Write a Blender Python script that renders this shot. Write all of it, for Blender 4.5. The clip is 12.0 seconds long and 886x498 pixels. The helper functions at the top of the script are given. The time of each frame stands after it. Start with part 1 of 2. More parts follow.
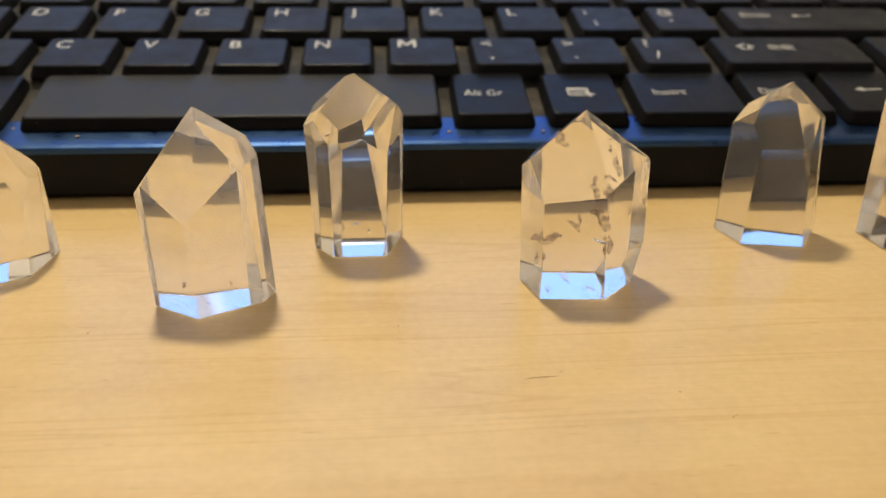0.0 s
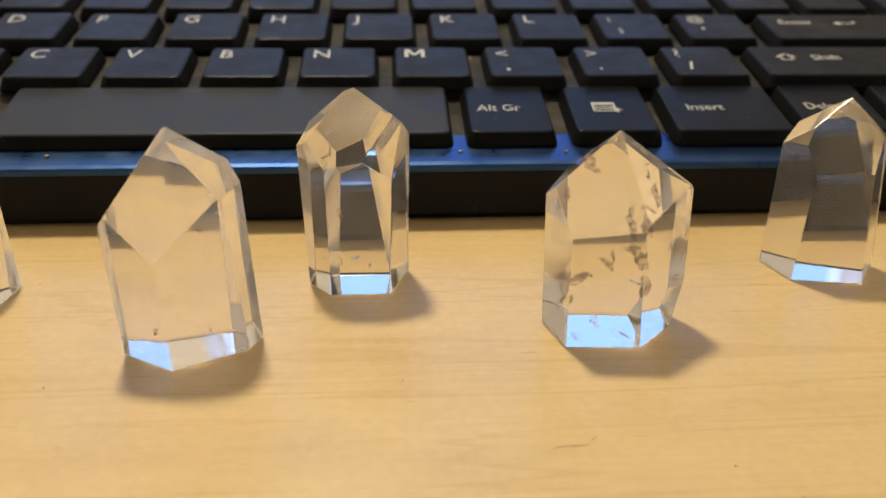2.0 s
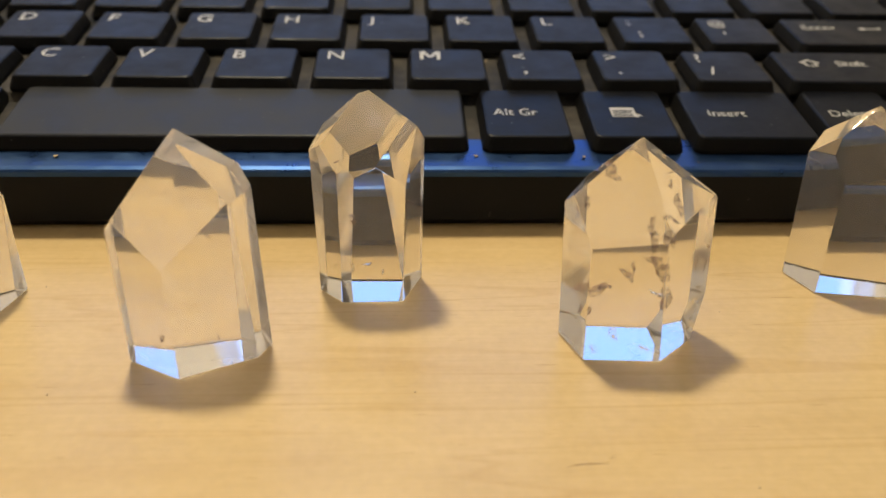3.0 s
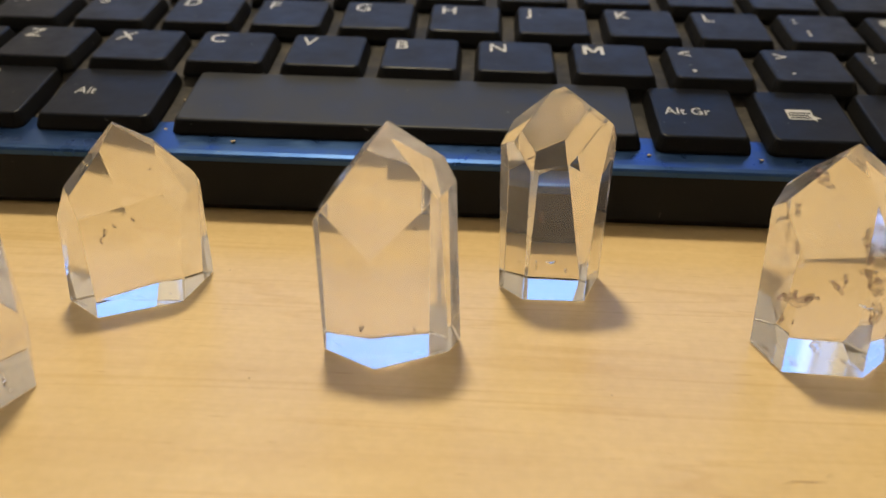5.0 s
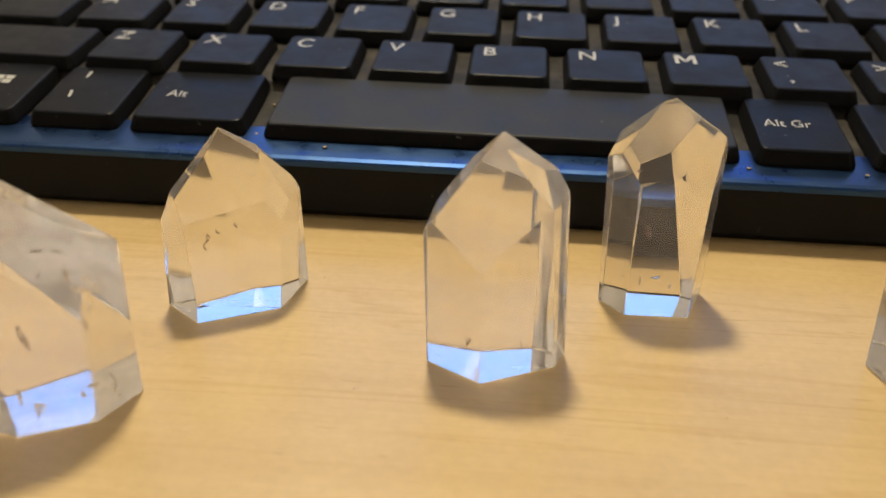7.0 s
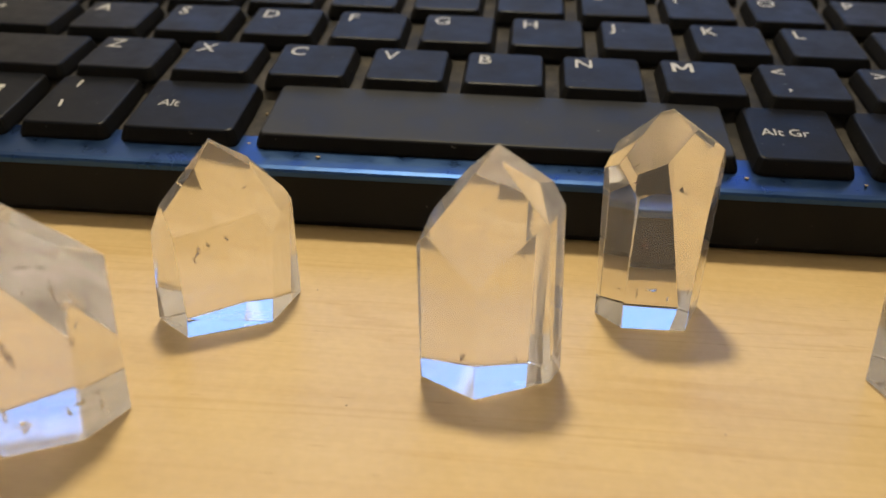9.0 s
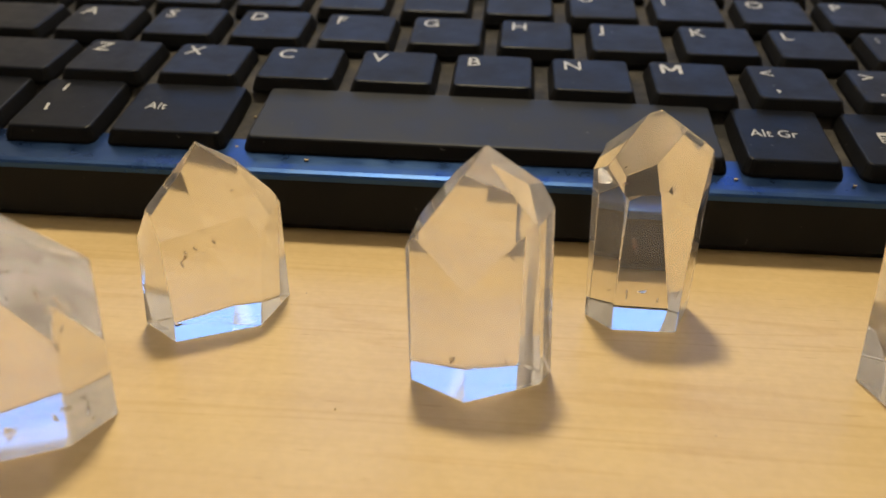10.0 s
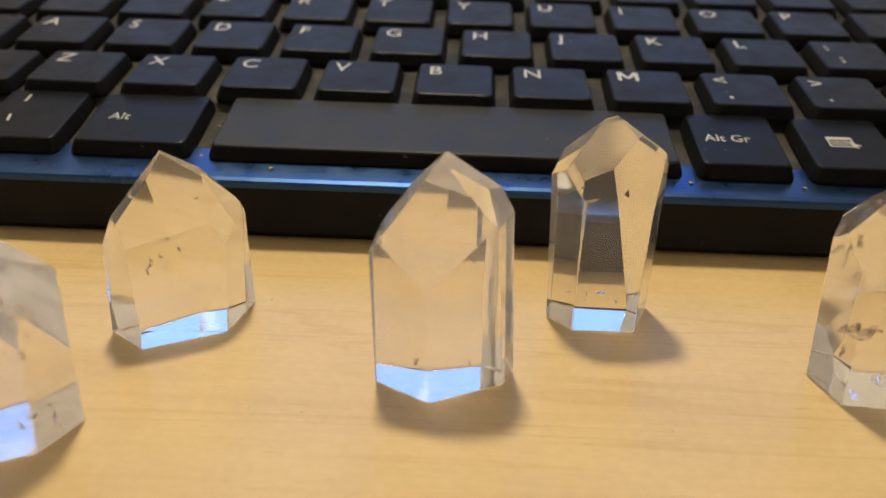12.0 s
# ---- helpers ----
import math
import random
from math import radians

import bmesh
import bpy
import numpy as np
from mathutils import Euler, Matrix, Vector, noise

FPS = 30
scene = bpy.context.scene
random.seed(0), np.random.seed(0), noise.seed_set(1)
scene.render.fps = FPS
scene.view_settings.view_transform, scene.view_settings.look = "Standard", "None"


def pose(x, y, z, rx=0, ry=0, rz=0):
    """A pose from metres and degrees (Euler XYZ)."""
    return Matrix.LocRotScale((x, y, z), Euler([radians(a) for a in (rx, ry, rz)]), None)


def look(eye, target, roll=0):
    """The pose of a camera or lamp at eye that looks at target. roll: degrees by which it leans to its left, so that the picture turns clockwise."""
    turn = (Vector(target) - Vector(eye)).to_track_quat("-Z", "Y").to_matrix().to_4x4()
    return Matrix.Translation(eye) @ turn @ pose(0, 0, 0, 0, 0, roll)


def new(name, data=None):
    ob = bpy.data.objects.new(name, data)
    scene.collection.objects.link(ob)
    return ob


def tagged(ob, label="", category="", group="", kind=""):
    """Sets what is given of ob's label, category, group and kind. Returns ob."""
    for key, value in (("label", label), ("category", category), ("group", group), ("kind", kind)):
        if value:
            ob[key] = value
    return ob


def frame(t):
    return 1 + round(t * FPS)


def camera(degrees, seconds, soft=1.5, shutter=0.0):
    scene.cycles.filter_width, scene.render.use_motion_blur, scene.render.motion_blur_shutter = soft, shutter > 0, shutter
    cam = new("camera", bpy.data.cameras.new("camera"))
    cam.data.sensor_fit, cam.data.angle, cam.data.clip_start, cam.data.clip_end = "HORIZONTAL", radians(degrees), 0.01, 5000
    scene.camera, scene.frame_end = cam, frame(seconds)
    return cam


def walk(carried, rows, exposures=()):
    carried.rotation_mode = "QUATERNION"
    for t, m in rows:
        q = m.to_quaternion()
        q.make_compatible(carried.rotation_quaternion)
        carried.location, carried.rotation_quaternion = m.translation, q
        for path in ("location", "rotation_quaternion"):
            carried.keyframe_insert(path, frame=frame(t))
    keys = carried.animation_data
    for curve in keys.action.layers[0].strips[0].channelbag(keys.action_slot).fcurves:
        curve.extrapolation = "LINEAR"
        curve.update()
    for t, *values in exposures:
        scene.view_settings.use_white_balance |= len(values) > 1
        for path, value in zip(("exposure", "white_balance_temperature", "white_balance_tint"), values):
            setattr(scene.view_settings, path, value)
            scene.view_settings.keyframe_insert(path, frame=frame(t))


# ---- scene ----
cam = camera(54.2, 12.0)
PATH = [
    (0, (-0.01051, -0.02423, 0.07226), (-0.00409, 0.05799, 0.02925), 1.00),
    (0.5, (-0.01139, -0.01948, 0.06998), (-0.00530, 0.06301, 0.02743), 0.90),
    (1, (-0.01125, -0.01637, 0.06980), (-0.00544, 0.06636, 0.02767), 0.80),
    (1.5, (-0.01097, -0.01000, 0.06835), (-0.00539, 0.07282, 0.02641), 0.90),
    (2, (-0.00972, -0.00618, 0.06789), (-0.00414, 0.07649, 0.02567), 0.90),
    (2.5, (-0.00860, -0.00414, 0.06747), (-0.00326, 0.07854, 0.02530), 1.00),
    (3, (-0.01014, -0.00279, 0.06715), (-0.00567, 0.08003, 0.02506), 1.30),
    (4.8, (-0.02534, -0.00093, 0.06687), (-0.02827, 0.08142, 0.02367), 1.20),
    (5, (-0.02678, -0.00130, 0.06733), (-0.03004, 0.08096, 0.02409), 1.30),
    (5.5, (-0.03427, 0.00009, 0.06724), (-0.03887, 0.08235, 0.02409), 1.40),
    (6, (-0.03511, 0.00074, 0.06738), (-0.04078, 0.08291, 0.02427), 1.30),
    (6.5, (-0.03520, 0.00028, 0.06733), (-0.04180, 0.08254, 0.02437), 1.20),
    (7, (-0.03604, 0.00042, 0.06719), (-0.04343, 0.08254, 0.02418), 1.20),
    (9, (-0.03576, 0.00265, 0.06756), (-0.04292, 0.08496, 0.02488), 1.20),
    (9.5, (-0.03548, 0.00284, 0.06733), (-0.04218, 0.08537, 0.02497), 1.10),
    (10, (-0.03553, 0.00307, 0.06715), (-0.04176, 0.08565, 0.02483), 1.20),
    (10.5, (-0.03511, 0.00302, 0.06705), (-0.04087, 0.08565, 0.02478), 1.20),
    (11, (-0.03497, 0.00298, 0.06715), (-0.03980, 0.08579, 0.02516), 1.30),
    (11.5, (-0.03460, 0.00260, 0.06733), (-0.03841, 0.08570, 0.02571), 1.40),
    (12, (-0.03469, 0.00065, 0.06766), (-0.03753, 0.08393, 0.02627), 1.50),
]
cam.data.dof.use_dof, cam.data.dof.focus_distance, cam.data.dof.aperture_fstop = True, 0.131, 21.0
walk(cam, [(t, look(eye, target, roll)) for t, eye, target, roll in PATH],
     exposures=[(0, 0.0), (2.5, -0.02), (5, -0.05), (6, -0.1), (12, -0.1)])

# ---- light ----
world = bpy.data.worlds.new("world")
scene.world = world
world.use_nodes = True
wn = world.node_tree
sky = wn.nodes.new("ShaderNodeTexSky")
sky.sky_type, sky.sun_disc = 'NISHITA', False
sky.sun_elevation, sky.sun_rotation = radians(25), radians(150)
wn.links.new(sky.outputs[0], wn.nodes["Background"].inputs[0])
wn.nodes["Background"].inputs[1].default_value = 0.08


def area(name, m, sx, sy, watts, color):
    lamp = bpy.data.lights.new(name, 'AREA')
    lamp.shape, lamp.size, lamp.size_y, lamp.energy, lamp.color = 'RECTANGLE', sx, sy, watts, color
    ob = new(name, lamp)
    ob.matrix_world = m
    return ob


WIN = (-0.62, 0.50, 0.44, 1.04)     # window: x from, x to, z from, z to
WALL_Y = 1.10
area("daylight", look((-0.06, WALL_Y + 0.06, 0.74), (-0.06, 0.0, 0.74)), 1.11, 0.58, 3.7, (0.21, 0.42, 1.0))
bulb = bpy.data.lights.new("lamp_bulb", 'POINT')
bulb.energy, bulb.color, bulb.shadow_soft_size = 23.5, (1.0, 0.858, 0.592), 0.044
new("lamp_bulb", bulb).location = (-0.11, 0.38, 0.72)


# ---- materials ----
def mat(name, color=(0.5, 0.5, 0.5), rough=0.5, metal=0.0, ior=1.45):
    m = bpy.data.materials.new(name)
    m.use_nodes = True
    b = m.node_tree.nodes["Principled BSDF"]
    b.inputs["Base Color"].default_value = (*color, 1)
    b.inputs["Roughness"].default_value = rough
    b.inputs["Metallic"].default_value = metal
    b.inputs["IOR"].default_value = ior
    return m, m.node_tree, b


def node(tree, kind, **values):
    n = tree.nodes.new(kind)
    for key, value in values.items():
        n.inputs[key].default_value = value
    return n


def ramp(tree, source, stops):
    r = tree.nodes.new("ShaderNodeValToRGB")
    while len(r.color_ramp.elements) < len(stops):
        r.color_ramp.elements.new(0.5)
    for e, (p, c) in zip(r.color_ramp.elements, stops):
        e.position, e.color = p, (*c, 1)
    tree.links.new(source, r.inputs[0])
    return r


def coords(tree, scale=(1, 1, 1), shift=False):
    c = tree.nodes.new("ShaderNodeTexCoord")
    m = node(tree, "ShaderNodeMapping", Scale=scale)
    tree.links.new(c.outputs["Object"], m.inputs[0])
    if shift:
        info = tree.nodes.new("ShaderNodeObjectInfo")
        far = node(tree, "ShaderNodeMath")
        far.operation = 'MULTIPLY'
        far.inputs[1].default_value = 37.0
        tree.links.new(info.outputs["Random"], far.inputs[0])
        tree.links.new(far.outputs[0], m.inputs["Location"])
    return m.outputs[0]


def bump(tree, b, height, strength, distance):
    n = node(tree, "ShaderNodeBump", Strength=strength, Distance=distance)
    tree.links.new(height, n.inputs["Height"])
    tree.links.new(n.outputs[0], b.inputs["Normal"])


def mix(tree, fac, a, b, mode='MIX'):
    n = tree.nodes.new("ShaderNodeMix")
    n.data_type, n.blend_type = 'RGBA', mode
    for value, slot in ((fac, 0), (a, 6), (b, 7)):
        if hasattr(value, "links"):
            tree.links.new(value, n.inputs[slot])
        elif slot:
            n.inputs[slot].default_value = (*value, 1)
        else:
            n.inputs[slot].default_value = value
    return n.outputs[2]


def maple():
    m, t, b = mat("pale_maple", rough=0.36)
    fine = node(t, "ShaderNodeTexNoise", Scale=1.0, Detail=5.0, Roughness=0.65)
    t.links.new(coords(t, (45, 1500, 60)), fine.inputs[0])
    bands = node(t, "ShaderNodeTexNoise", Scale=1.0, Detail=2.5, Distortion=0.9)
    t.links.new(coords(t, (5.0, 110, 10)), bands.inputs[0])
    clouds = node(t, "ShaderNodeTexNoise", Scale=1.0, Detail=4.0, Roughness=0.6)
    t.links.new(coords(t, (38, 60, 20)), clouds.inputs[0])
    flecks = node(t, "ShaderNodeTexNoise", Scale=1.0, Detail=2.0)
    t.links.new(coords(t, (170, 1900, 60)), flecks.inputs[0])
    mottle = node(t, "ShaderNodeTexNoise", Scale=650.0, Detail=3.0)
    t.links.new(coords(t), mottle.inputs[0])
    base = ramp(t, fine.outputs[0], [(0.30, (0.575, 0.418, 0.205)), (0.70, (0.612, 0.452, 0.232))])
    lines = ramp(t, bands.outputs[0], [(0.30, (0.955, 0.93, 0.90)), (0.44, (1, 1, 1)), (0.555, (1, 1, 1)), (0.575, (0.93, 0.895, 0.84)), (0.60, (1, 1, 1))])
    blot = ramp(t, clouds.outputs[0], [(0.32, (0.91, 0.895, 0.87)), (0.68, (1.0, 1.0, 1.0))])
    spots = ramp(t, flecks.outputs[0], [(0.22, (0.80, 0.74, 0.66)), (0.33, (1, 1, 1))])
    grain = ramp(t, mottle.outputs[0], [(0.35, (0.965, 0.96, 0.95)), (0.65, (1.02, 1.02, 1.02))])
    c = base.outputs[0]
    for layer in (lines, blot, spots, grain):
        c = mix(t, 1.0, c, layer.outputs[0], 'MULTIPLY')
    t.links.new(c, b.inputs["Base Color"])
    r = ramp(t, clouds.outputs[0], [(0.3, (0.30,) * 3), (0.7, (0.42,) * 3)])
    t.links.new(r.outputs[0], b.inputs["Roughness"])
    bump(t, b, mottle.outputs[0], 0.10, 0.00025)
    return m


def plastic(name, color, rough, dust, grain=0.00004, ior=1.45, metal=0.0):
    m, t, b = mat(name, color, rough, metal, ior)
    n = node(t, "ShaderNodeTexNoise", Scale=2600.0, Detail=2.0)
    t.links.new(coords(t, shift=True), n.inputs[0])
    bump(t, b, n.outputs[0], 0.25, grain)
    big = node(t, "ShaderNodeTexNoise", Scale=130.0, Detail=6.0, Roughness=0.65)
    t.links.new(coords(t, shift=True), big.inputs[0])
    sm = ramp(t, big.outputs[0], [(0.42, color), (0.75, dust)])
    speck = node(t, "ShaderNodeTexNoise", Scale=700.0, Detail=2.0)
    t.links.new(coords(t, shift=True), speck.inputs[0])
    sp = ramp(t, speck.outputs[0], [(0.735, (0, 0, 0)), (0.80, (1, 1, 1))])
    c = mix(t, sp.outputs[0], sm.outputs[0], (0.13, 0.125, 0.115))
    t.links.new(c, b.inputs["Base Color"])
    rr = ramp(t, big.outputs[0], [(0.35, (rough,) * 3), (0.75, (min(1, rough + 0.2),) * 3)])
    t.links.new(rr.outputs[0], b.inputs["Roughness"])
    return m


def quartz_material(name, color, haze, scale=95.0, rough=0.0):
    """Polished quartz; haze is the least and greatest share of light that milky wisps scatter on its way through."""
    m, t, b = mat(name, color, rough, 0.0, 1.545)
    b.inputs["Transmission Weight"].default_value = 0.985
    n = node(t, "ShaderNodeTexNoise", Scale=scale, Detail=5.0, Roughness=0.6, Distortion=0.8)
    t.links.new(coords(t, shift=True), n.inputs[0])
    w = ramp(t, n.outputs[0], [(0.36, (haze[0],) * 3), (0.70, (haze[1],) * 3)])
    milk = node(t, "ShaderNodeBsdfTranslucent", Color=(0.93, 0.92, 0.94, 1))
    both = t.nodes.new("ShaderNodeMixShader")
    t.links.new(w.outputs[0], both.inputs[0])
    t.links.new(b.outputs[0], both.inputs[1])
    t.links.new(milk.outputs[0], both.inputs[2])
    t.links.new(both.outputs[0], t.nodes["Material Output"].inputs["Surface"])
    return m


def veil_material():
    m, t, b = mat("smoky_veil", (0.33, 0.19, 0.17), 0.6)
    n = node(t, "ShaderNodeTexNoise", Scale=1400.0, Detail=3.0)
    t.links.new(coords(t), n.inputs[0])
    r = ramp(t, n.outputs[0], [(0.34, (0.0,) * 3), (0.68, (0.66,) * 3)])
    t.links.new(r.outputs[0], b.inputs["Alpha"])
    return m


def void_material():
    m, t, b = mat("fracture_void", (1, 1, 1), 0.08, 0.0, 0.66)
    b.inputs["Transmission Weight"].default_value = 1.0
    return m


def painted(name, color, rough):
    m, t, b = mat(name, color, rough)
    n = node(t, "ShaderNodeTexNoise", Scale=9.0, Detail=5.0)
    t.links.new(coords(t), n.inputs[0])
    r = ramp(t, n.outputs[0], [(0.3, tuple(v * 0.92 for v in color)), (0.7, color)])
    t.links.new(r.outputs[0], b.inputs["Base Color"])
    return m


MAPLE = maple()
KEY = plastic("black_key_plastic", (0.0026, 0.0036, 0.0070), 0.34, (0.0050, 0.0060, 0.0090), 0.00003, 1.206)
BODY = plastic("matt_black_plastic", (0.0085, 0.0090, 0.0105), 0.5, (0.009, 0.0095, 0.011), 0.00002, 1.25)
SPACE = plastic("worn_space_bar_plastic", (0.0115, 0.0135, 0.0200), 0.42, (0.026, 0.028, 0.034), 0.00003, 1.27)
KEY_SIDE = plastic("smooth_key_side_plastic", (0.007, 0.007, 0.0075), 0.45, (0.009, 0.0085, 0.008), 0.00001, 1.18)
# black rim: the window's blue reflection is put into its metal colour
DECK = plastic("glossy_rim_painted_blue_sheen", (0.030, 0.072, 0.205), 0.24, (0.042, 0.080, 0.17), 0.000004, 1.5, 1.0)
LEGEND = painted("white_legend_print", (0.46, 0.45, 0.42), 0.5)
DUSTY = plastic("dusty_black_plastic", (0.014, 0.0135, 0.013), 0.6, (0.085, 0.075, 0.064), 0.00003, 1.25)
QUARTZ = quartz_material("clear_quartz", (1.0, 0.988, 0.98), (0.015, 0.07))
MILKY = quartz_material("milky_quartz", (1.0, 0.985, 0.98), (0.035, 0.17))
CLOUDY = quartz_material("cloudy_quartz", (1.0, 0.98, 0.975), (0.06, 0.24), 130.0, 0.015)
VEIL = veil_material()
VOID = void_material()
CRUMB = painted("pale_crumb", (0.42, 0.33, 0.22), 0.8)
STAIN = painted("brown_scratch", (0.22, 0.13, 0.06), 0.7)
WALL = painted("warm_white_paint", (0.82, 0.80, 0.77), 0.8)
CEILING = painted("white_ceiling_paint", (0.84, 0.83, 0.81), 0.85)
FLOOR = painted("brown_carpet", (0.22, 0.16, 0.11), 0.9)


# ---- shapes ----
def part(name, bm, material, parent=None, label=""):
    me = bpy.data.meshes.new(name)
    bm.to_mesh(me)
    bm.free()
    me.materials.append(material)
    ob = new(name, me)
    ob.parent = parent
    return tagged(ob, label) if label else ob


def box_bm(x0, x1, y0, y1, z0, z1, bevel=0.0):
    bm = bmesh.new()
    bmesh.ops.create_cube(bm, size=1.0)
    for v in bm.verts:
        v.co = Vector(((x0 + x1) / 2 + v.co.x * (x1 - x0), (y0 + y1) / 2 + v.co.y * (y1 - y0), (z0 + z1) / 2 + v.co.z * (z1 - z0)))
    if bevel:
        bmesh.ops.bevel(bm, geom=bm.edges[:], offset=bevel, segments=2, affect='EDGES', profile=0.5)
    return bm


def structure(name, bm, material, label):
    return tagged(part(name, bm, material), label, name.split("_")[0], "", "structure")


# ---- room ----
X0, X1, Y0, Y1, Z0, Z1 = -1.35, 1.35, -1.5, WALL_Y, -0.74, 1.60
structure("floor", box_bm(X0, X1, Y0, Y1, Z0 - 0.1, Z0), FLOOR, "brown carpeted floor under the wooden desk")
structure("ceiling", box_bm(X0, X1, Y0, Y1, Z1, Z1 + 0.1), CEILING, "plain white painted ceiling of the room")
structure("wall_west", box_bm(X0 - 0.12, X0, Y0, Y1, Z0, Z1), WALL, "plain warm white painted wall")
structure("wall_east", box_bm(X1, X1 + 0.12, Y0, Y1, Z0, Z1), WALL, "plain warm white painted wall")
structure("wall_south", box_bm(X0, X1, Y0 - 0.12, Y0, Z0, Z1), WALL, "plain warm white painted wall")
north = bmesh.new()
for x0, x1, z0, z1 in ((X0, WIN[0], Z0, Z1), (WIN[1], X1, Z0, Z1), (WIN[0], WIN[1], Z0, WIN[2]), (WIN[0], WIN[1], WIN[3], Z1)):
    piece = box_bm(x0, x1, Y1, Y1 + 0.12, Z0 if z0 == Z0 else z0, z1)
    tmp = bpy.data.meshes.new("tmp")
    piece.to_mesh(tmp)
    piece.free()
    north.from_mesh(tmp)
    bpy.data.meshes.remove(tmp)
structure("wall_north", north, WALL, "warm white painted wall with a wide window opening")


# ---- desk ----
desk = tagged(new("desk"), "pale maple wooden desk with a smooth satin top", "desk")
desk.matrix_world = pose(0, 0, 0)
desktop = part("desktop", box_bm(-0.75, 0.75, -0.22, 0.62, -0.028, 0.0, 0.002), MAPLE, desk)
for x in (-0.70, 0.70):
    for y in (-0.17, 0.57):
        part("leg", box_bm(x - 0.03, x + 0.03, y - 0.03, y + 0.03, Z0, -0.028, 0.003), MAPLE, desk)


# ---- keyboard ----
keyboard = tagged(new("keyboard"), "dusty black compact computer keyboard with white legends", "keyboard")
keyboard.matrix_world = pose(0, 0, 0)
KX0, KX1, KY0, KY1 = -0.185, 0.150, 0.1378, 0.252


def prism_x(profile, x0, x1):
    bm = bmesh.new()
    a = [bm.verts.new((x0, y, z)) for y, z in profile]
    b = [bm.verts.new((x1, y, z)) for y, z in profile]
    bm.faces.new(a)
    bm.faces.new(b[::-1])
    for i in range(len(profile)):
        j = (i + 1) % len(profile)
        bm.faces.new((a[j], a[i], b[i], b[j]))
    bmesh.ops.recalc_face_normals(bm, faces=bm.faces[:])
    return bm


BACK_Z = 0.0168 + 0.145 * (KY1 - 0.1632)
body = part("body", prism_x([(KY0 + 0.0002, 0.0104), (KY0 + 0.0002, 0.0016), (KY0 + 0.0018, 0.0), (KY1 - 0.004, 0.0), (KY1, 0.004), (KY1, BACK_Z - 0.001), (KY1 - 0.001, BACK_Z),
                      (0.1632, 0.0168), (0.1610, 0.0147), (0.1430, 0.0119)], KX0, KX1), BODY, keyboard, "matt black plastic keyboard body")
key_plate = part("key_plate", prism_x([(0.1435, 0.0121), (0.1611, 0.0149), (0.1633, 0.0170), (KY1 - 0.004, BACK_Z - 0.0004), (KY1 - 0.004, BACK_Z - 0.0012), (0.1640, 0.0160), (0.1440, 0.0115)],
                           KX0 + 0.003, KX1 - 0.003), DUSTY, keyboard, "dusty black plate under the keys")
rim = part("rim", prism_x([(KY0 - 0.0003, 0.0100), (KY0 - 0.0003, 0.0108), (KY0, 0.0112), (KY0 + 0.0009, 0.0115), (0.1425, 0.0122), (0.1480, 0.0131), (0.1480, 0.0126), (0.1430, 0.0116)], KX0 - 0.0003, KX1 + 0.0003), DECK, keyboard, "glossy black rim along the front with a blue window sheen put into its colour")
for shell in (body, key_plate, rim):
    shell.matrix_basis = pose(0.0009, 0, 0, 0, 0, 0.35)


def ring(bm, x0, x1, y0, y1, r, z, n=4):
    out = []
    for cx, cy, a0 in ((x1 - r, y1 - r, 0), (x0 + r, y1 - r, 90), (x0 + r, y0 + r, 180), (x1 - r, y0 + r, 270)):
        for k in range(n):
            a = radians(a0 + 90 * k / (n - 1))
            out.append(bm.verts.new((cx + r * math.cos(a), cy + r * math.sin(a), z)))
    return out


def key_mesh(w, d):
    bm = bmesh.new()
    m = 0.001
    rings = [ring(bm, -0.95 * m, w + 0.95 * m, -1.15 * m, d + 1.3 * m, 1.5 * m, -2.95 * m), ring(bm, -0.9 * m, w + 0.9 * m, -1.1 * m, d + 1.25 * m, 1.5 * m, -2.3 * m),
             ring(bm, -0.26 * m, w + 0.26 * m, -0.28 * m, d + 0.30 * m, 1.3 * m, -0.40 * m), ring(bm, -0.08 * m, w + 0.08 * m, -0.08 * m, d + 0.08 * m, 1.15 * m, -0.12 * m),
             ring(bm, 0.25 * m, w - 0.25 * m, 0.25 * m, d - 0.25 * m, 1.0 * m, 0.0)]
    for a, b in zip(rings, rings[1:]):
        for i in range(len(a)):
            j = (i + 1) % len(a)
            bm.faces.new((a[i], a[j], b[j], b[i]))
    bm.faces.new(rings[-1])
    bm.faces.new(rings[0][::-1])
    me = bpy.data.meshes.new("key")
    bm.to_mesh(me)
    bm.free()
    me.materials.append(KEY)
    me.materials.append(KEY_SIDE)
    for p in me.polygons:
        p.material_index = 1 if p.center.z < -0.0003 else 0
    return me


def text_mesh(body_text, size, stretch=1.15, bold=0.012, shear=0.0):
    cu = bpy.data.curves.new("legend", 'FONT')
    cu.body, cu.size, cu.offset, cu.shear, cu.align_x, cu.align_y, cu.extrude, cu.resolution_u = body_text, 1.0, bold, shear, 'LEFT', 'TOP_BASELINE', 0.0, 3
    tmp = bpy.data.objects.new("tmp", cu)
    scene.collection.objects.link(tmp)
    bpy.context.view_layer.update()
    me = bpy.data.meshes.new_from_object(tmp.evaluated_get(bpy.context.evaluated_depsgraph_get()))
    bpy.data.objects.remove(tmp)
    me.transform(Matrix.Diagonal((size * stretch, size, 1, 1)))
    me.materials.clear()
    me.materials.append(LEGEND)
    return me


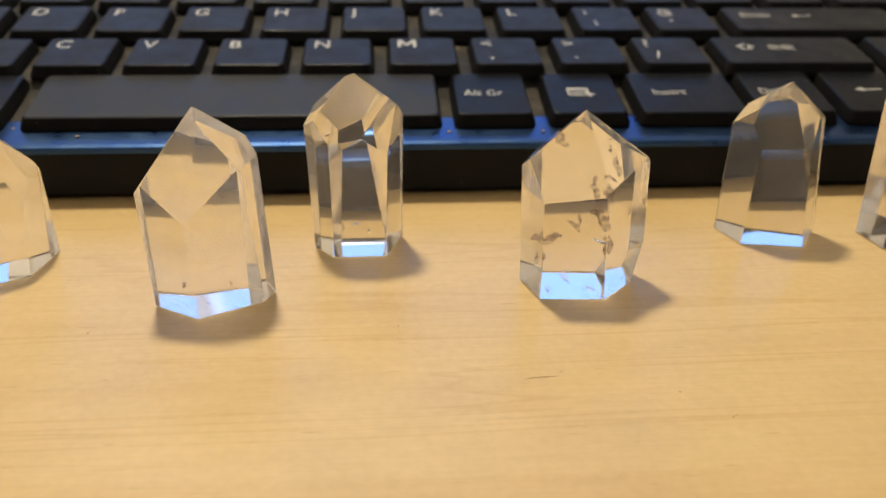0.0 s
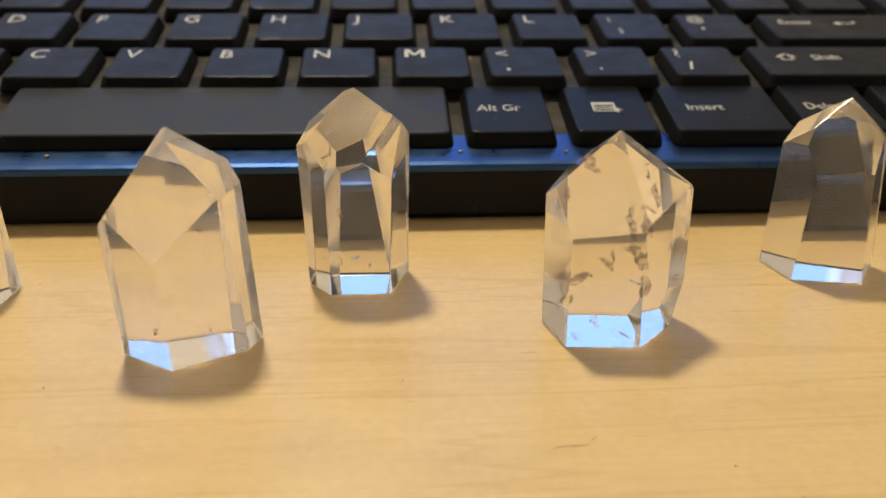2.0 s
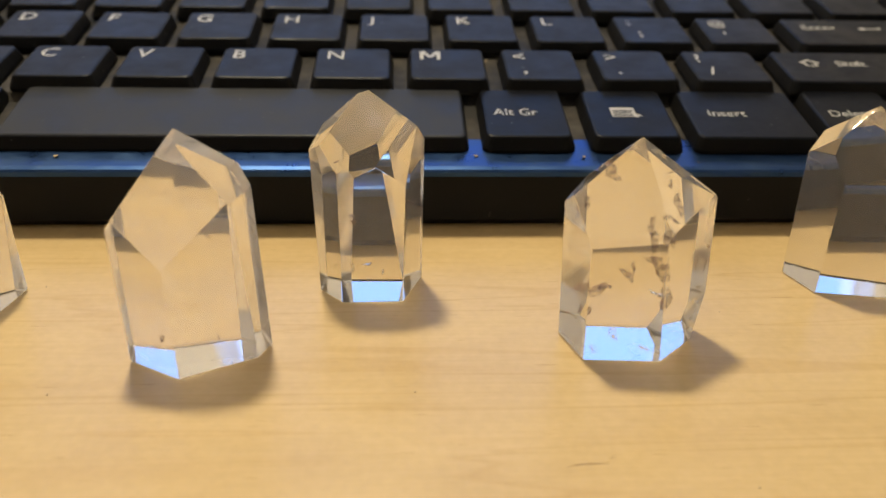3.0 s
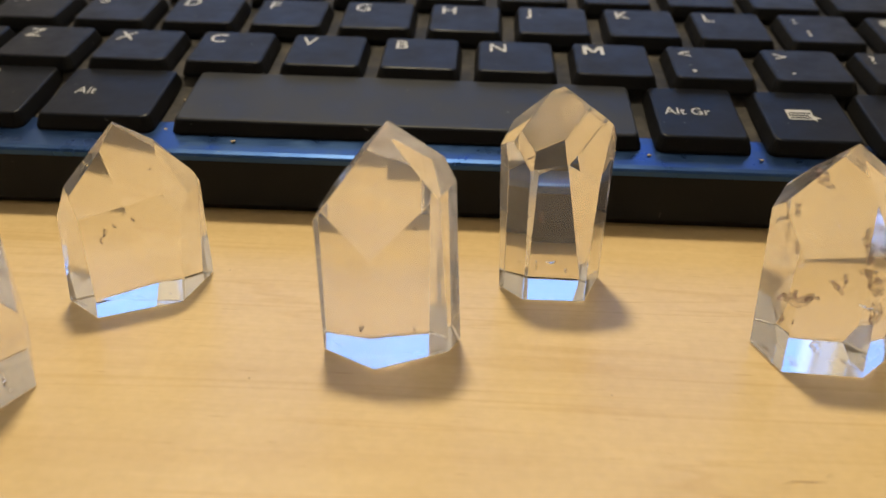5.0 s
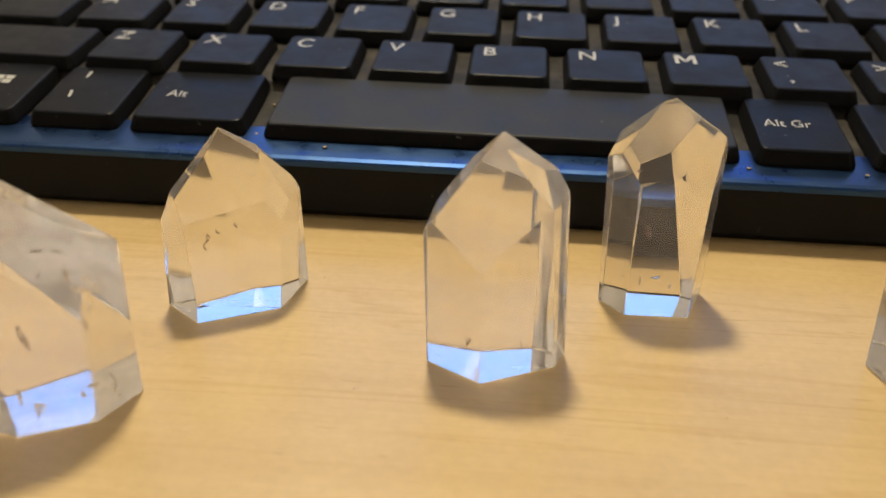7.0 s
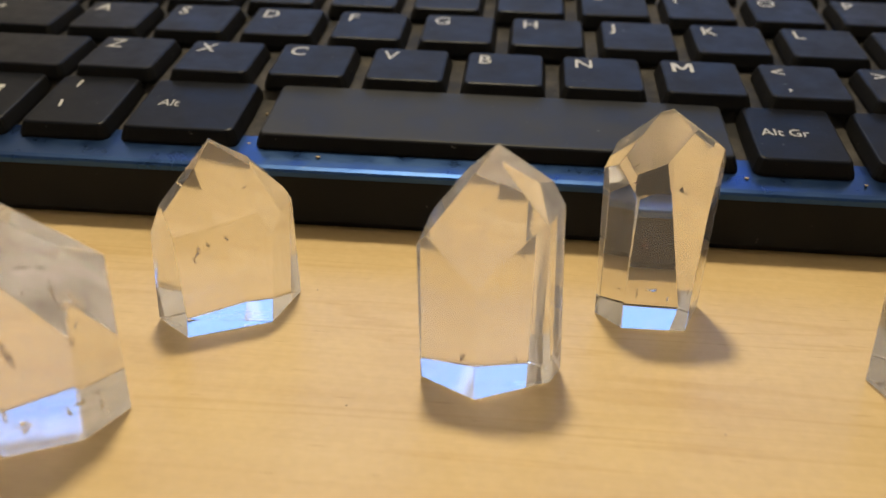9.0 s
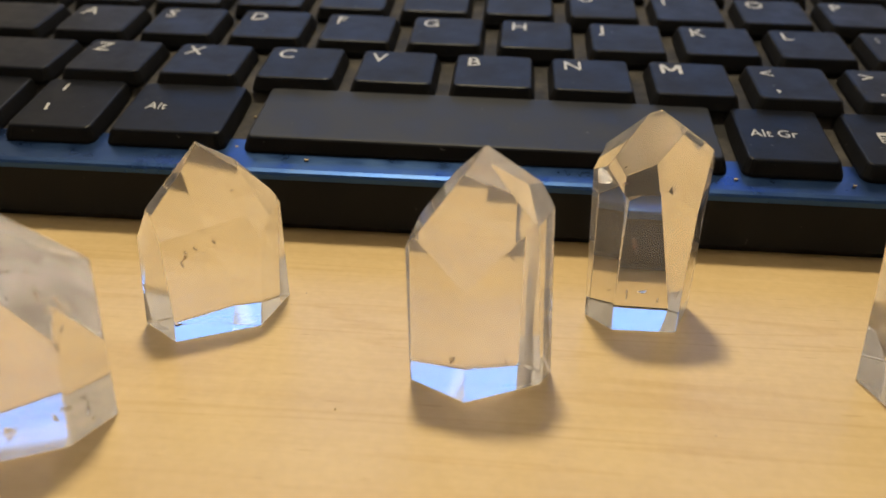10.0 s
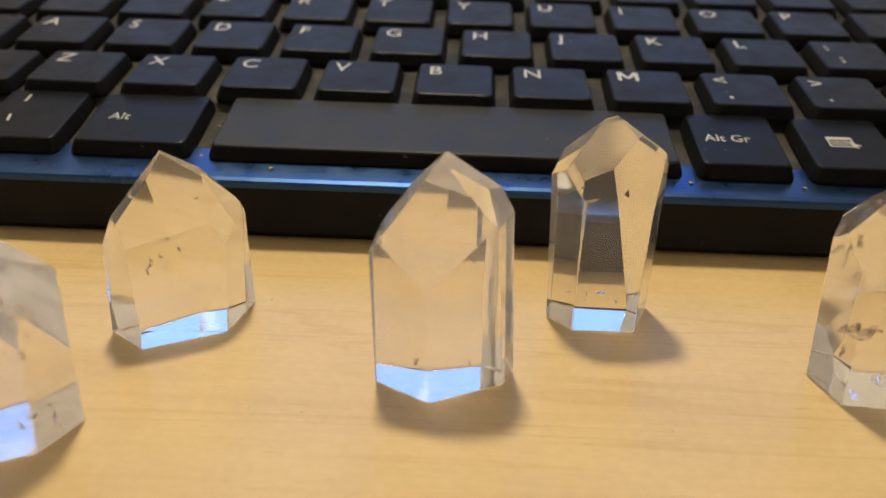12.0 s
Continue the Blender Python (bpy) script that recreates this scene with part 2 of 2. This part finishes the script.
def flat(polys):
    """A flat print out of closed outlines, in metres."""
    bm = bmesh.new()
    for poly in polys:
        bm.faces.new([bm.verts.new((x * 0.001, y * 0.001, 0)) for x, y in poly])
    bmesh.ops.recalc_face_normals(bm, faces=bm.faces[:])
    for f in bm.faces:
        if f.normal.z < 0:
            f.normal_flip()
    me = bpy.data.meshes.new("legend")
    bm.to_mesh(me)
    bm.free()
    me.materials.append(LEGEND)
    return me


def bars(*rects):
    return [[(x0, y0), (x1, y0), (x1, y1), (x0, y1)] for x0, y0, x1, y1 in rects]


def letter_m():
    """The letter M, drawn with straight strokes, in millimetres."""
    return flat(bars((0, 0, 0.75, 4.3), (3.45, 0, 4.2, 4.3)) + [[(0.0, 4.3), (0.95, 4.3), (2.45, 1.0), (1.75, 1.0)], [(3.25, 4.3), (4.2, 4.3), (2.45, 1.0), (1.75, 1.0)]])


def legend(key, me, x, y):
    ob = new("legend", me)
    ob.parent = key
    ob.matrix_basis = pose(x, y, 0.00006)
    return ob


KEY_SHAPES = {}


def key(x, row, w, d, letter=""):
    y, z, tilt = row
    shape = (round(w, 4), round(d, 4))
    if shape not in KEY_SHAPES:
        KEY_SHAPES[shape] = key_mesh(*shape)
    ob = new("key", KEY_SHAPES[shape])
    ob.parent = keyboard
    ob.matrix_basis = pose(x, y, z, tilt + random.uniform(-0.4, 0.4), random.uniform(-0.3, 0.3), random.uniform(-0.3, 0.3))
    if letter:
        legend(ob, letter_m() if letter == "M" else text_mesh(letter, 0.0060, 0.86, 0.004), 0.0017, d - 0.0058)
    return ob


W, P = 0.0145, 0.0191
ZROW, HROW, QROW, NROW, SROW = (0.1627, 0.0204, 7.1), (0.1817, 0.0233, 7.8), (0.2007, 0.0260, 8.0), (0.2197, 0.0287, 8.0), (0.1438, 0.0153, 9.5)
DZ, DS = 0.0154, 0.0186
for i, c in enumerate("ZXCVBNM"):
    key(-0.1226 + P * i, ZROW, W, DZ, c)
for i, (up, low) in enumerate((("<", ","), (">", "."), ("?", "/"))):
    k = key(-0.1226 + P * (7 + i), ZROW, W, DZ)
    legend(k, text_mesh(up, 0.0058, 0.86, 0.004), 0.0016, DZ - 0.0058)
    legend(k, text_mesh(low, 0.0056, 0.95, 0.01), 0.0030, 0.0030)
key(-0.1690, ZROW, 0.0425, DZ)
shift = key(0.0684, ZROW, 0.0335, DZ)
legend(shift, text_mesh("Shift", 0.0038, 0.95, 0.004), 0.0118, 0.0078)
key(0.1068, ZROW, W, DZ)
for i, c in enumerate("ASDFGHJKL"):
    key(-0.1334 + P * i, HROW, W, DZ, c)
k = key(-0.1334 + P * 9, HROW, W, DZ)
legend(k, text_mesh(":", 0.0048), 0.0020, DZ - 0.0052)
legend(k, text_mesh(";", 0.0048), 0.0034, 0.0036)
k = key(-0.1334 + P * 10, HROW, W, DZ)
legend(k, text_mesh("@", 0.0050, 0.8, 0.0), 0.0018, DZ - 0.0052)
legend(k, text_mesh("'", 0.0048), 0.0036, 0.0030)
caps = key(-0.1725, HROW, 0.0345, DZ)
legend(caps, text_mesh("Caps Lock", 0.0038, 0.85, 0.004), 0.0062, 0.0092)
enter = key(0.0776, HROW, 0.0430, DZ)
legend(enter, text_mesh("Enter", 0.0038, 0.98, 0.004), 0.0030, 0.0088)
for i, c in enumerate("QWERTYUIOP"):
    key(-0.1372 + P * i, QROW, W, DZ, c)
for i in range(3):
    key(-0.1372 + P * (10 + i), QROW, W, DZ)
key(-0.1725, QROW, 0.0305, DZ)
key(0.1115, QROW, 0.0300, DZ)
key(0.1262, HROW, 0.0150, DZ)
key(0.1260, ZROW, W, DZ)
key(0.1275, SROW, 0.0150, DS)
for i in range(16):
    key(-0.1725 + P * i, NROW, W, DZ)
legend(shift, flat([[(0, 1.6), (2.2, 3.2), (2.2, 2.6), (0.9, 1.6)], [(4.4, 1.6), (3.5, 1.6), (2.2, 2.6), (2.2, 3.2)]] + bars((0, 1.3, 1.3, 1.7), (3.1, 1.3, 4.4, 1.7), (0.9, 0.0, 1.3, 1.5), (3.1, 0.0, 3.5, 1.5), (0.9, -0.3, 3.5, 0.1))), 0.0042, 0.0080)
legend(enter, flat([[(0, 0.9), (1.6, 1.9), (1.6, -0.1)]] + bars((1.5, 0.6, 5.4, 1.1), (5.0, 0.6, 5.5, 2.0))), 0.0160, 0.0086)
# bottom row
space_bar = key(-0.0809, SROW, 0.0821, DS)
space_bar.data.materials[0] = SPACE
tagged(space_bar, "worn greyish space bar")
alt_gr = key(0.0055, SROW, 0.0150, DS)
legend(alt_gr, text_mesh("Alt Gr", 0.0036, 0.88, 0.0), 0.0016, 0.0080)
menu = key(0.0252, SROW, 0.0151, DS)
legend(menu, flat(bars((0, 0, 4.6, 0.35), (0, 0.9, 4.6, 1.25), (0, 1.8, 4.6, 2.15), (0, 2.7, 4.6, 3.7), (0, 0, 0.35, 3.6), (4.3, 1.2, 4.65, 3.6)) + [[(3.7, 1.9), (5.9, 0.5), (4.9, 0.4), (4.9, -0.6), (4.2, 0.2)]]), 0.0042, 0.0076)
insert = key(0.0442, SROW, 0.0218, DS)
legend(insert, text_mesh("Insert", 0.0036, 0.88, 0.0), 0.0036, 0.0080)
delete = key(0.0694, SROW, 0.0155, DS)
legend(delete, text_mesh("Delete", 0.0036, 0.88, 0.0), 0.0020, 0.0080)
left = key(0.0886, SROW, 0.0150, DS)
legend(left, flat([[(0, 1.0), (2.2, 2.0), (2.2, 0.0)]] + bars((2.0, 0.7, 6.2, 1.25))), 0.0046, 0.0088)
key(0.1080, SROW, 0.0150, DS)
alt = key(-0.1058, SROW, 0.0197, DS)
legend(alt, text_mesh("Alt", 0.0036, 0.88, 0.0), 0.0034, 0.0080)
bar_key = key(-0.1247, SROW, 0.0149, DS)
legend(bar_key, flat(bars((0, 0, 0.5, 2.8))), 0.0040, 0.0138)
legend(bar_key, flat([[(0.0, 2.6), (0.55, 2.6), (1.1, 0.0), (0.55, 0.0)]]), 0.0036, 0.0058)
win_key = key(-0.1439, SROW, 0.0150, DS)
legend(win_key, flat(bars((0, 0, 1.6, 1.4), (1.9, 0, 3.6, 1.4), (0, 1.7, 1.6, 3.1), (1.9, 1.7, 3.6, 3.1))), 0.0060, 0.0100)
key(-0.1720, SROW, 0.0240, DS)


# ---- crystals ----
def crystal(label, cx, cy, sides, tops, bevel=0.00005, material=None, foot=0.0002):
    """A six-sided point cut from a block by planes: sides are (azimuth, millimetres, lean), tops are (azimuth, steepness, height over the centre)."""
    bm = box_bm(-0.04, 0.04, -0.04, 0.04, 0.0001, 0.06)

    def cut(co, no):
        got = bmesh.ops.bisect_plane(bm, geom=bm.verts[:] + bm.edges[:] + bm.faces[:], plane_co=co, plane_no=no, clear_outer=True)
        edges = [e for e in got["geom_cut"] if isinstance(e, bmesh.types.BMEdge)]
        if edges:
            bmesh.ops.contextual_create(bm, geom=edges)
    for az, d, lean in sides:
        a, l = radians(az), radians(lean)
        n = Vector((math.cos(a) * math.cos(l), math.sin(a) * math.cos(l), math.sin(l)))
        cut(Vector((math.cos(a), math.sin(a), 0)) * d * 0.001, n)
    for az, steep, h in tops:
        a, s = radians(az), radians(steep)
        cut(Vector((0, 0, h * 0.001)), Vector((math.cos(a) * math.sin(s), math.sin(a) * math.sin(s), math.cos(s))))
    bmesh.ops.remove_doubles(bm, verts=bm.verts[:], dist=0.0002)
    bmesh.ops.dissolve_limit(bm, angle_limit=radians(0.5), verts=bm.verts[:], edges=bm.edges[:])
    bmesh.ops.recalc_face_normals(bm, faces=bm.faces[:])
    rim = [e for e in bm.edges if max(v.co.z for v in e.verts) < 0.0004]
    bmesh.ops.bevel(bm, geom=rim, offset=foot, segments=1, affect='EDGES')
    rest = [e for e in bm.edges if max(v.co.z for v in e.verts) > 0.0010]
    bmesh.ops.bevel(bm, geom=rest, offset=bevel, segments=1 if bevel < 0.0003 else 3, affect='EDGES')
    ob = part("crystal_point", bm, material or QUARTZ)
    ob.matrix_world = pose(cx, cy, 0)
    return tagged(ob, label, "crystal", "crystal points on the desk")


tall = crystal('tall faintly milky quartz point standing on the pale desk', -0.0375, 0.0995,
        [(-120.4, 7.85, -0.7), (-62.5, 6.5, 0.7), (-24.0, 8.6, 3.2), (49.4, 6.24, 0.88), (95.4, 5.52, 1.58), (142.6, 8.78, -0.17), (172.0, 8.34, -2.05)],
        [(-102.9, 66.3, 35.45), (-79.0, 70.1, 37.3), (-31.4, 50.2, 32.05), (177.7, 53.58, 32.51), (-115.0, 28.0, 32.1), (77.5, 53.81, 31.23)], material=MILKY, foot=0.0003)
slender = crystal('slender clear quartz point with a bright golden facet, beside the keyboard', -0.0150, 0.1195,
        [(-138.0, 8.7, -0.5), (-88.4, 8.35, 0.0), (-21.0, 7.7, -1.2), (41.5, 5.79, 0.85), (87.9, 3.34, -9.59), (151.0, 4.47, -2.65)],
        [(-96.3, 53.54, 33.16), (-135.7, 57.29, 54.69), (30.8, 48.64, 31.4), (-73.6, 68.55, 43.26), (195.2, 44.39, 82.61), (192.8, 45.77, 32.5), (28.5, 42.83, 30.75), (107.9, 60.64, 28.76)])
broad = crystal('short broad clear quartz point with a flat front facet', -0.0755, 0.1100,
        [(-127.0, 9.95, 2.5), (-63.1, 6.25, -1.0), (-11.0, 6.95, 1.6), (108.8, 4.27, 4.8), (133.5, 3.66, -0.96), (85.5, 6.11, 0.37)],
        [(-63.3, 61.7, 23.01), (-27.4, 66.9, 27.84), (-14.4, 64.2, 28.32), (171.0, 60.72, 30.22), (-60.3, 80.34, 38.04), (78.1, 54.36, 26.77)])
speckled = crystal('clear quartz point full of smoky inclusions and a chipped base', 0.0220, 0.1040,
        [(-162.0, 9.65, -1.0), (-93.0, 9.15, 0.3), (-46.4, 9, 3.0), (37, 8.2, 0), (86, 6.6, 0), (152, 7.6, -2.5), (25.7, 6.4, -24.6)],
        [(-99.0, 46.0, 27.32), (-60.5, 44.6, 27.61), (-207.9, 46.1, 29.53), (45, 52.9, 30.33), (95, 45, 30.35)])
dark = crystal('clear quartz point with a dark front facet by the keyboard', 0.0620, 0.1195,
        [(-160.5, 8.5, 3.5), (-99.5, 7.12, 2.5), (-38.0, 8.08, 6.0), (34.2, 6.57, 1.34), (67.0, 2.59, -10.0), (136.0, 7.35, -1.52)],
        [(-101.7, 51.5, 26.54), (-167.0, 54.4, 31.86), (-23.5, 42.5, 28.46), (160, 41.2, 28.52), (45, 52.1, 30.41), (85, 50, 30.37)])
cloudy = crystal('large cloudy quartz point with cracks and a rounded shoulder', -0.0910, 0.0840,
        [(-102.1, 9.6, 0.1), (-62.5, 8.3, 3.4), (-23.9, 8.7, 1.0), (29.3, 8.97, -0.23), (140.8, 8.61, -4.36), (138.6, 15.52, -0.13)],
        [(-247.1, 74.02, 46.07), (-170.7, 63.62, 33.09), (31.4, 37.58, 28.33), (82.4, 60.1, 25.84)], 0.00015, CLOUDY)
crystal('tall clear quartz point at the end of the row', 0.0895, 0.1185,
        [(-167.7, 10.2, 1.9), (-99.8, 9.3, 0), (-40, 9, 0), (20, 9, 0), (80, 9, 0), (142, 7.5, -2.1)],
        [(-164.4, 47.1, 35.5), (-92, 60, 34), (-10, 50, 34), (90, 50, 34)])

# ---- inclusions ----
def inclusion(stone, x, y, z, size, seed, material, label):
    """A crumpled flake inside a stone; millimetres from the middle of its base."""
    rnd = random.Random(seed)
    turn = Euler((rnd.uniform(0, 3), rnd.uniform(0, 3), rnd.uniform(0, 3))).to_matrix()
    bm = bmesh.new()
    n, m, grid = 9, 4, []
    for i in range(n):
        u = i / (n - 1) * 2 - 1
        half = (1 - abs(u) ** 1.6) * rnd.uniform(0.25, 0.62) + 0.03
        row = []
        for j in range(m):
            v = (j / (m - 1) * 2 - 1) * half + 0.22 * math.sin(2.3 * u + seed)
            w = 0.22 * noise.noise(Vector((u * 1.6 + seed, v * 2.2, seed * 0.7)))
            row.append(turn @ Vector((u, v, w)) * size * 0.0005)
        grid.append(row)
    thick = turn @ Vector((0, 0, 1)) * size * 0.000035
    top = [[bm.verts.new(p + thick) for p in row] for row in grid]
    low = [[bm.verts.new(p - thick) for p in row] for row in grid]
    for i in range(n - 1):
        for j in range(m - 1):
            bm.faces.new((top[i][j], top[i + 1][j], top[i + 1][j + 1], top[i][j + 1]))
            bm.faces.new((low[i][j + 1], low[i + 1][j + 1], low[i + 1][j], low[i][j]))
        bm.faces.new((top[i][0], low[i][0], low[i + 1][0], top[i + 1][0]))
        bm.faces.new((top[i + 1][-1], low[i + 1][-1], low[i][-1], top[i][-1]))
    for j in range(m - 1):
        bm.faces.new((top[0][j], top[0][j + 1], low[0][j + 1], low[0][j]))
        bm.faces.new((top[-1][j + 1], top[-1][j], low[-1][j], low[-1][j + 1]))
    bmesh.ops.recalc_face_normals(bm, faces=bm.faces[:])
    ob = part("inclusion", bm, material, stone, label)
    ob.matrix_basis = pose(x * 0.001, y * 0.001, z * 0.001)
    return ob


def veil(stone, *place):
    return inclusion(stone, *place, VEIL, "smoky brown veil")


def fracture(stone, *place):
    return inclusion(stone, *place, VOID, "glinting fracture")


for place in ((-3.8, 0.4, 24.1, 3.5, 1), (-7.6, -2.5, 20.8, 2.4, 9), (4.0, 0.7, 23.8, 2.2, 8), (3.5, -0.9, 22.6, 1.6, 13), (4.3, -2.8, 20.4, 3.5, 6), (3.1, -5.0, 19.3, 3.0, 7), (0.8, -5.7, 18.0, 4.3, 3), (2.7, -6.9, 17.9, 2.7, 14), (-6.7, -6.2, 10.5, 4.6, 2), (-5.1, -6.9, 11.1, 2.2, 15), (-2.5, -6.5, 13.0, 4.3, 4), (-1.7, -7.1, 14.0, 2.4, 16), (1.8, -6.7, 13.9, 4.3, 5), (0.6, -7.2, 15.0, 2.2, 17), (2.9, -7.3, 9.3, 3.5, 11), (7.8, -1.8, 12.5, 3.2, 12), (9.8, -0.5, 10.7, 2.7, 10), (-6.8, -5.5, 6.7, 1.9, 18), (10.1, -0.6, 13.9, 2.2, 19)):
    veil(speckled, *place)
for place in ((-3.1, -7.4, 3.9, 2.7, 21), (1.0, -7.8, 1.8, 1.9, 22), (2.1, -7.5, 10.1, 3.0, 23), (6.9, -3.2, 13.3, 2.4, 24), (-5.7, -7.4, 1.4, 2.2, 25), (9.1, -1.5, 7.8, 1.6, 26)):
    fracture(speckled, *place)
for place in ((3.2, -4.5, 22.6, 2.4, 31), (5.1, -3.7, 22.3, 1.8, 32), (5.4, -3.2, 19.1, 3.0, 33), (0.4, -6.1, 12.2, 3.4, 34), (6.4, -3.7, 12.7, 1.6, 35), (7.2, -2.1, 4.7, 1.4, 36), (3.1, -4.9, 19.8, 1.4, 37)):
    veil(cloudy, *place)
for place in ((6.4, -1.7, 17.2, 3.4, 41), (6.6, -3.4, 17.5, 1.8, 42), (5.7, -3.8, 19.6, 1.8, 48), (6.9, -3.0, 14.7, 1.2, 43), (7.3, -1.9, 3.0, 2.2, 44), (6.7, -3.4, 1.9, 2.0, 45), (0.8, -7.1, 3.0, 2.4, 46), (-0.6, -7.8, 5.1, 2.2, 47), (5.5, -5.1, 4.1, 1.6, 49), (7.8, -1.7, 1.4, 1.4, 50), (6.5, -4.5, 4.9, 1.4, 40)):
    fracture(cloudy, *place)
for place in ((-2.4, -7.3, 5.8, 1.8, 51), (-0.3, -7.1, 6.3, 2.0, 52), (2.0, -7.2, 5.0, 1.4, 53), (4.7, -7.0, 6.2, 1.2, 57)):
    fracture(slender, *place)
for place in ((-4.2, -6.6, 22.3, 1.2, 55), (-4.6, -7.0, 6.1, 1.0, 54), (-2.1, -7.0, 13.6, 2.4, 56), (5.8, -5.9, 17.8, 0.7, 58), (5.4, -6.7, 12.8, 0.7, 59)):
    veil(slender, *place)
for place in ((-1.4, -3.9, 24.9, 0.5, 63), (-1.7, -5.0, 22.2, 0.5, 64), (-3.1, -6.3, 5.7, 1.5, 65), (3.2, -4.7, 4.8, 1.3, 66), (3.2, -4.6, 19.5, 1.0, 67)):
    veil(tall, *place)
for place in ((-3.0, -5.6, 12.1, 1.6, 71), (-3.3, -6.1, 11.1, 1.2, 74), (0.5, -3.5, 13.4, 0.9, 72), (-1.7, -4.8, 12.9, 0.9, 75), (-4.6, -2.2, 22.5, 0.7, 73), (2.5, 0.3, 19.5, 0.8, 76)):
    veil(broad, *place)
for place in ((1.8, -5.9, 17.7, 1.2, 81), (0.5, -5.8, 17.8, 0.8, 82)):
    veil(dark, *place)


# ---- crumbs and scratches ----
def crumb(x, y, z, size, seed, label, group):
    rnd = random.Random(seed)
    bm = bmesh.new()
    bmesh.ops.create_icosphere(bm, subdivisions=1, radius=size * 0.0005)
    for v in bm.verts:
        v.co *= rnd.uniform(0.6, 1.25)
        v.co.z *= 0.6
    low = min(v.co.z for v in bm.verts)
    ob = part("crumb", bm, CRUMB)
    ob.matrix_world = pose(x, y, z - low, 0, 0, rnd.uniform(0, 360))
    return tagged(ob, label, "crumb", group)


for i, (x, y, s) in enumerate(((-0.0084, 0.0885, 0.26), (-0.0550, 0.0887, 0.32), (-0.0650, 0.1165, 0.3), (-0.0665, 0.1130, 0.22), (0.0380, 0.1080, 0.26), (0.0300, 0.0700, 0.30))):
    crumb(x, y, 0.0, s, i, "tiny brown crumb lying on the desk", "crumbs on the desk")
for i, (x, y, z, s) in enumerate(((-0.0043, 0.1797, 0.0190, 1.3), (0.0032, 0.1420, 0.0120, 0.8), (0.0225, 0.1415, 0.0120, 0.7), (0.0420, 0.1600, 0.0146, 1.0), (0.0672, 0.1590, 0.0144, 1.0),
                                  (-0.0833, 0.1450, 0.0124, 0.9), (-0.0830, 0.1560, 0.0142, 0.8), (-0.1078, 0.1570, 0.0143, 0.8), (0.0080, 0.1800, 0.0191, 0.9), (0.0270, 0.1660, 0.0170, 0.8), (-0.0700, 0.1412, 0.0120, 0.9))):
    crumb(x, y, z, s, 50 + i, "pale crumb stuck between the black keys", "crumbs in the keyboard")


def scratch(x, y, length, turn, width):
    bm = bmesh.new()
    n, up, down = 10, [], []
    for i in range(n):
        u = i / (n - 1)
        w = width * math.sin(math.pi * (0.06 + 0.88 * u)) * random.uniform(0.5, 1.2)
        c = 0.04 * length * math.sin(u * 5.0)
        up.append(bm.verts.new((u * length, c + w, 0)))
        down.append(bm.verts.new((u * length, c - w, 0)))
    for i in range(n - 1):
        bm.faces.new((down[i], down[i + 1], up[i + 1], up[i]))
    ob = part("scratch", bm, STAIN, desk, "thin dark scratch in the wood")
    ob.matrix_basis = pose(x, y, 0.00004, 0, 0, turn)


scratch(0.0088, 0.0738, 0.0052, 10, 0.00007)
scratch(0.0140, 0.0752, 0.0010, 30, 0.00006)
scratch(-0.0100, 0.0430, 0.0016, -40, 0.00005)
scratch(0.0352, 0.0640, 0.0014, 40, 0.00006)
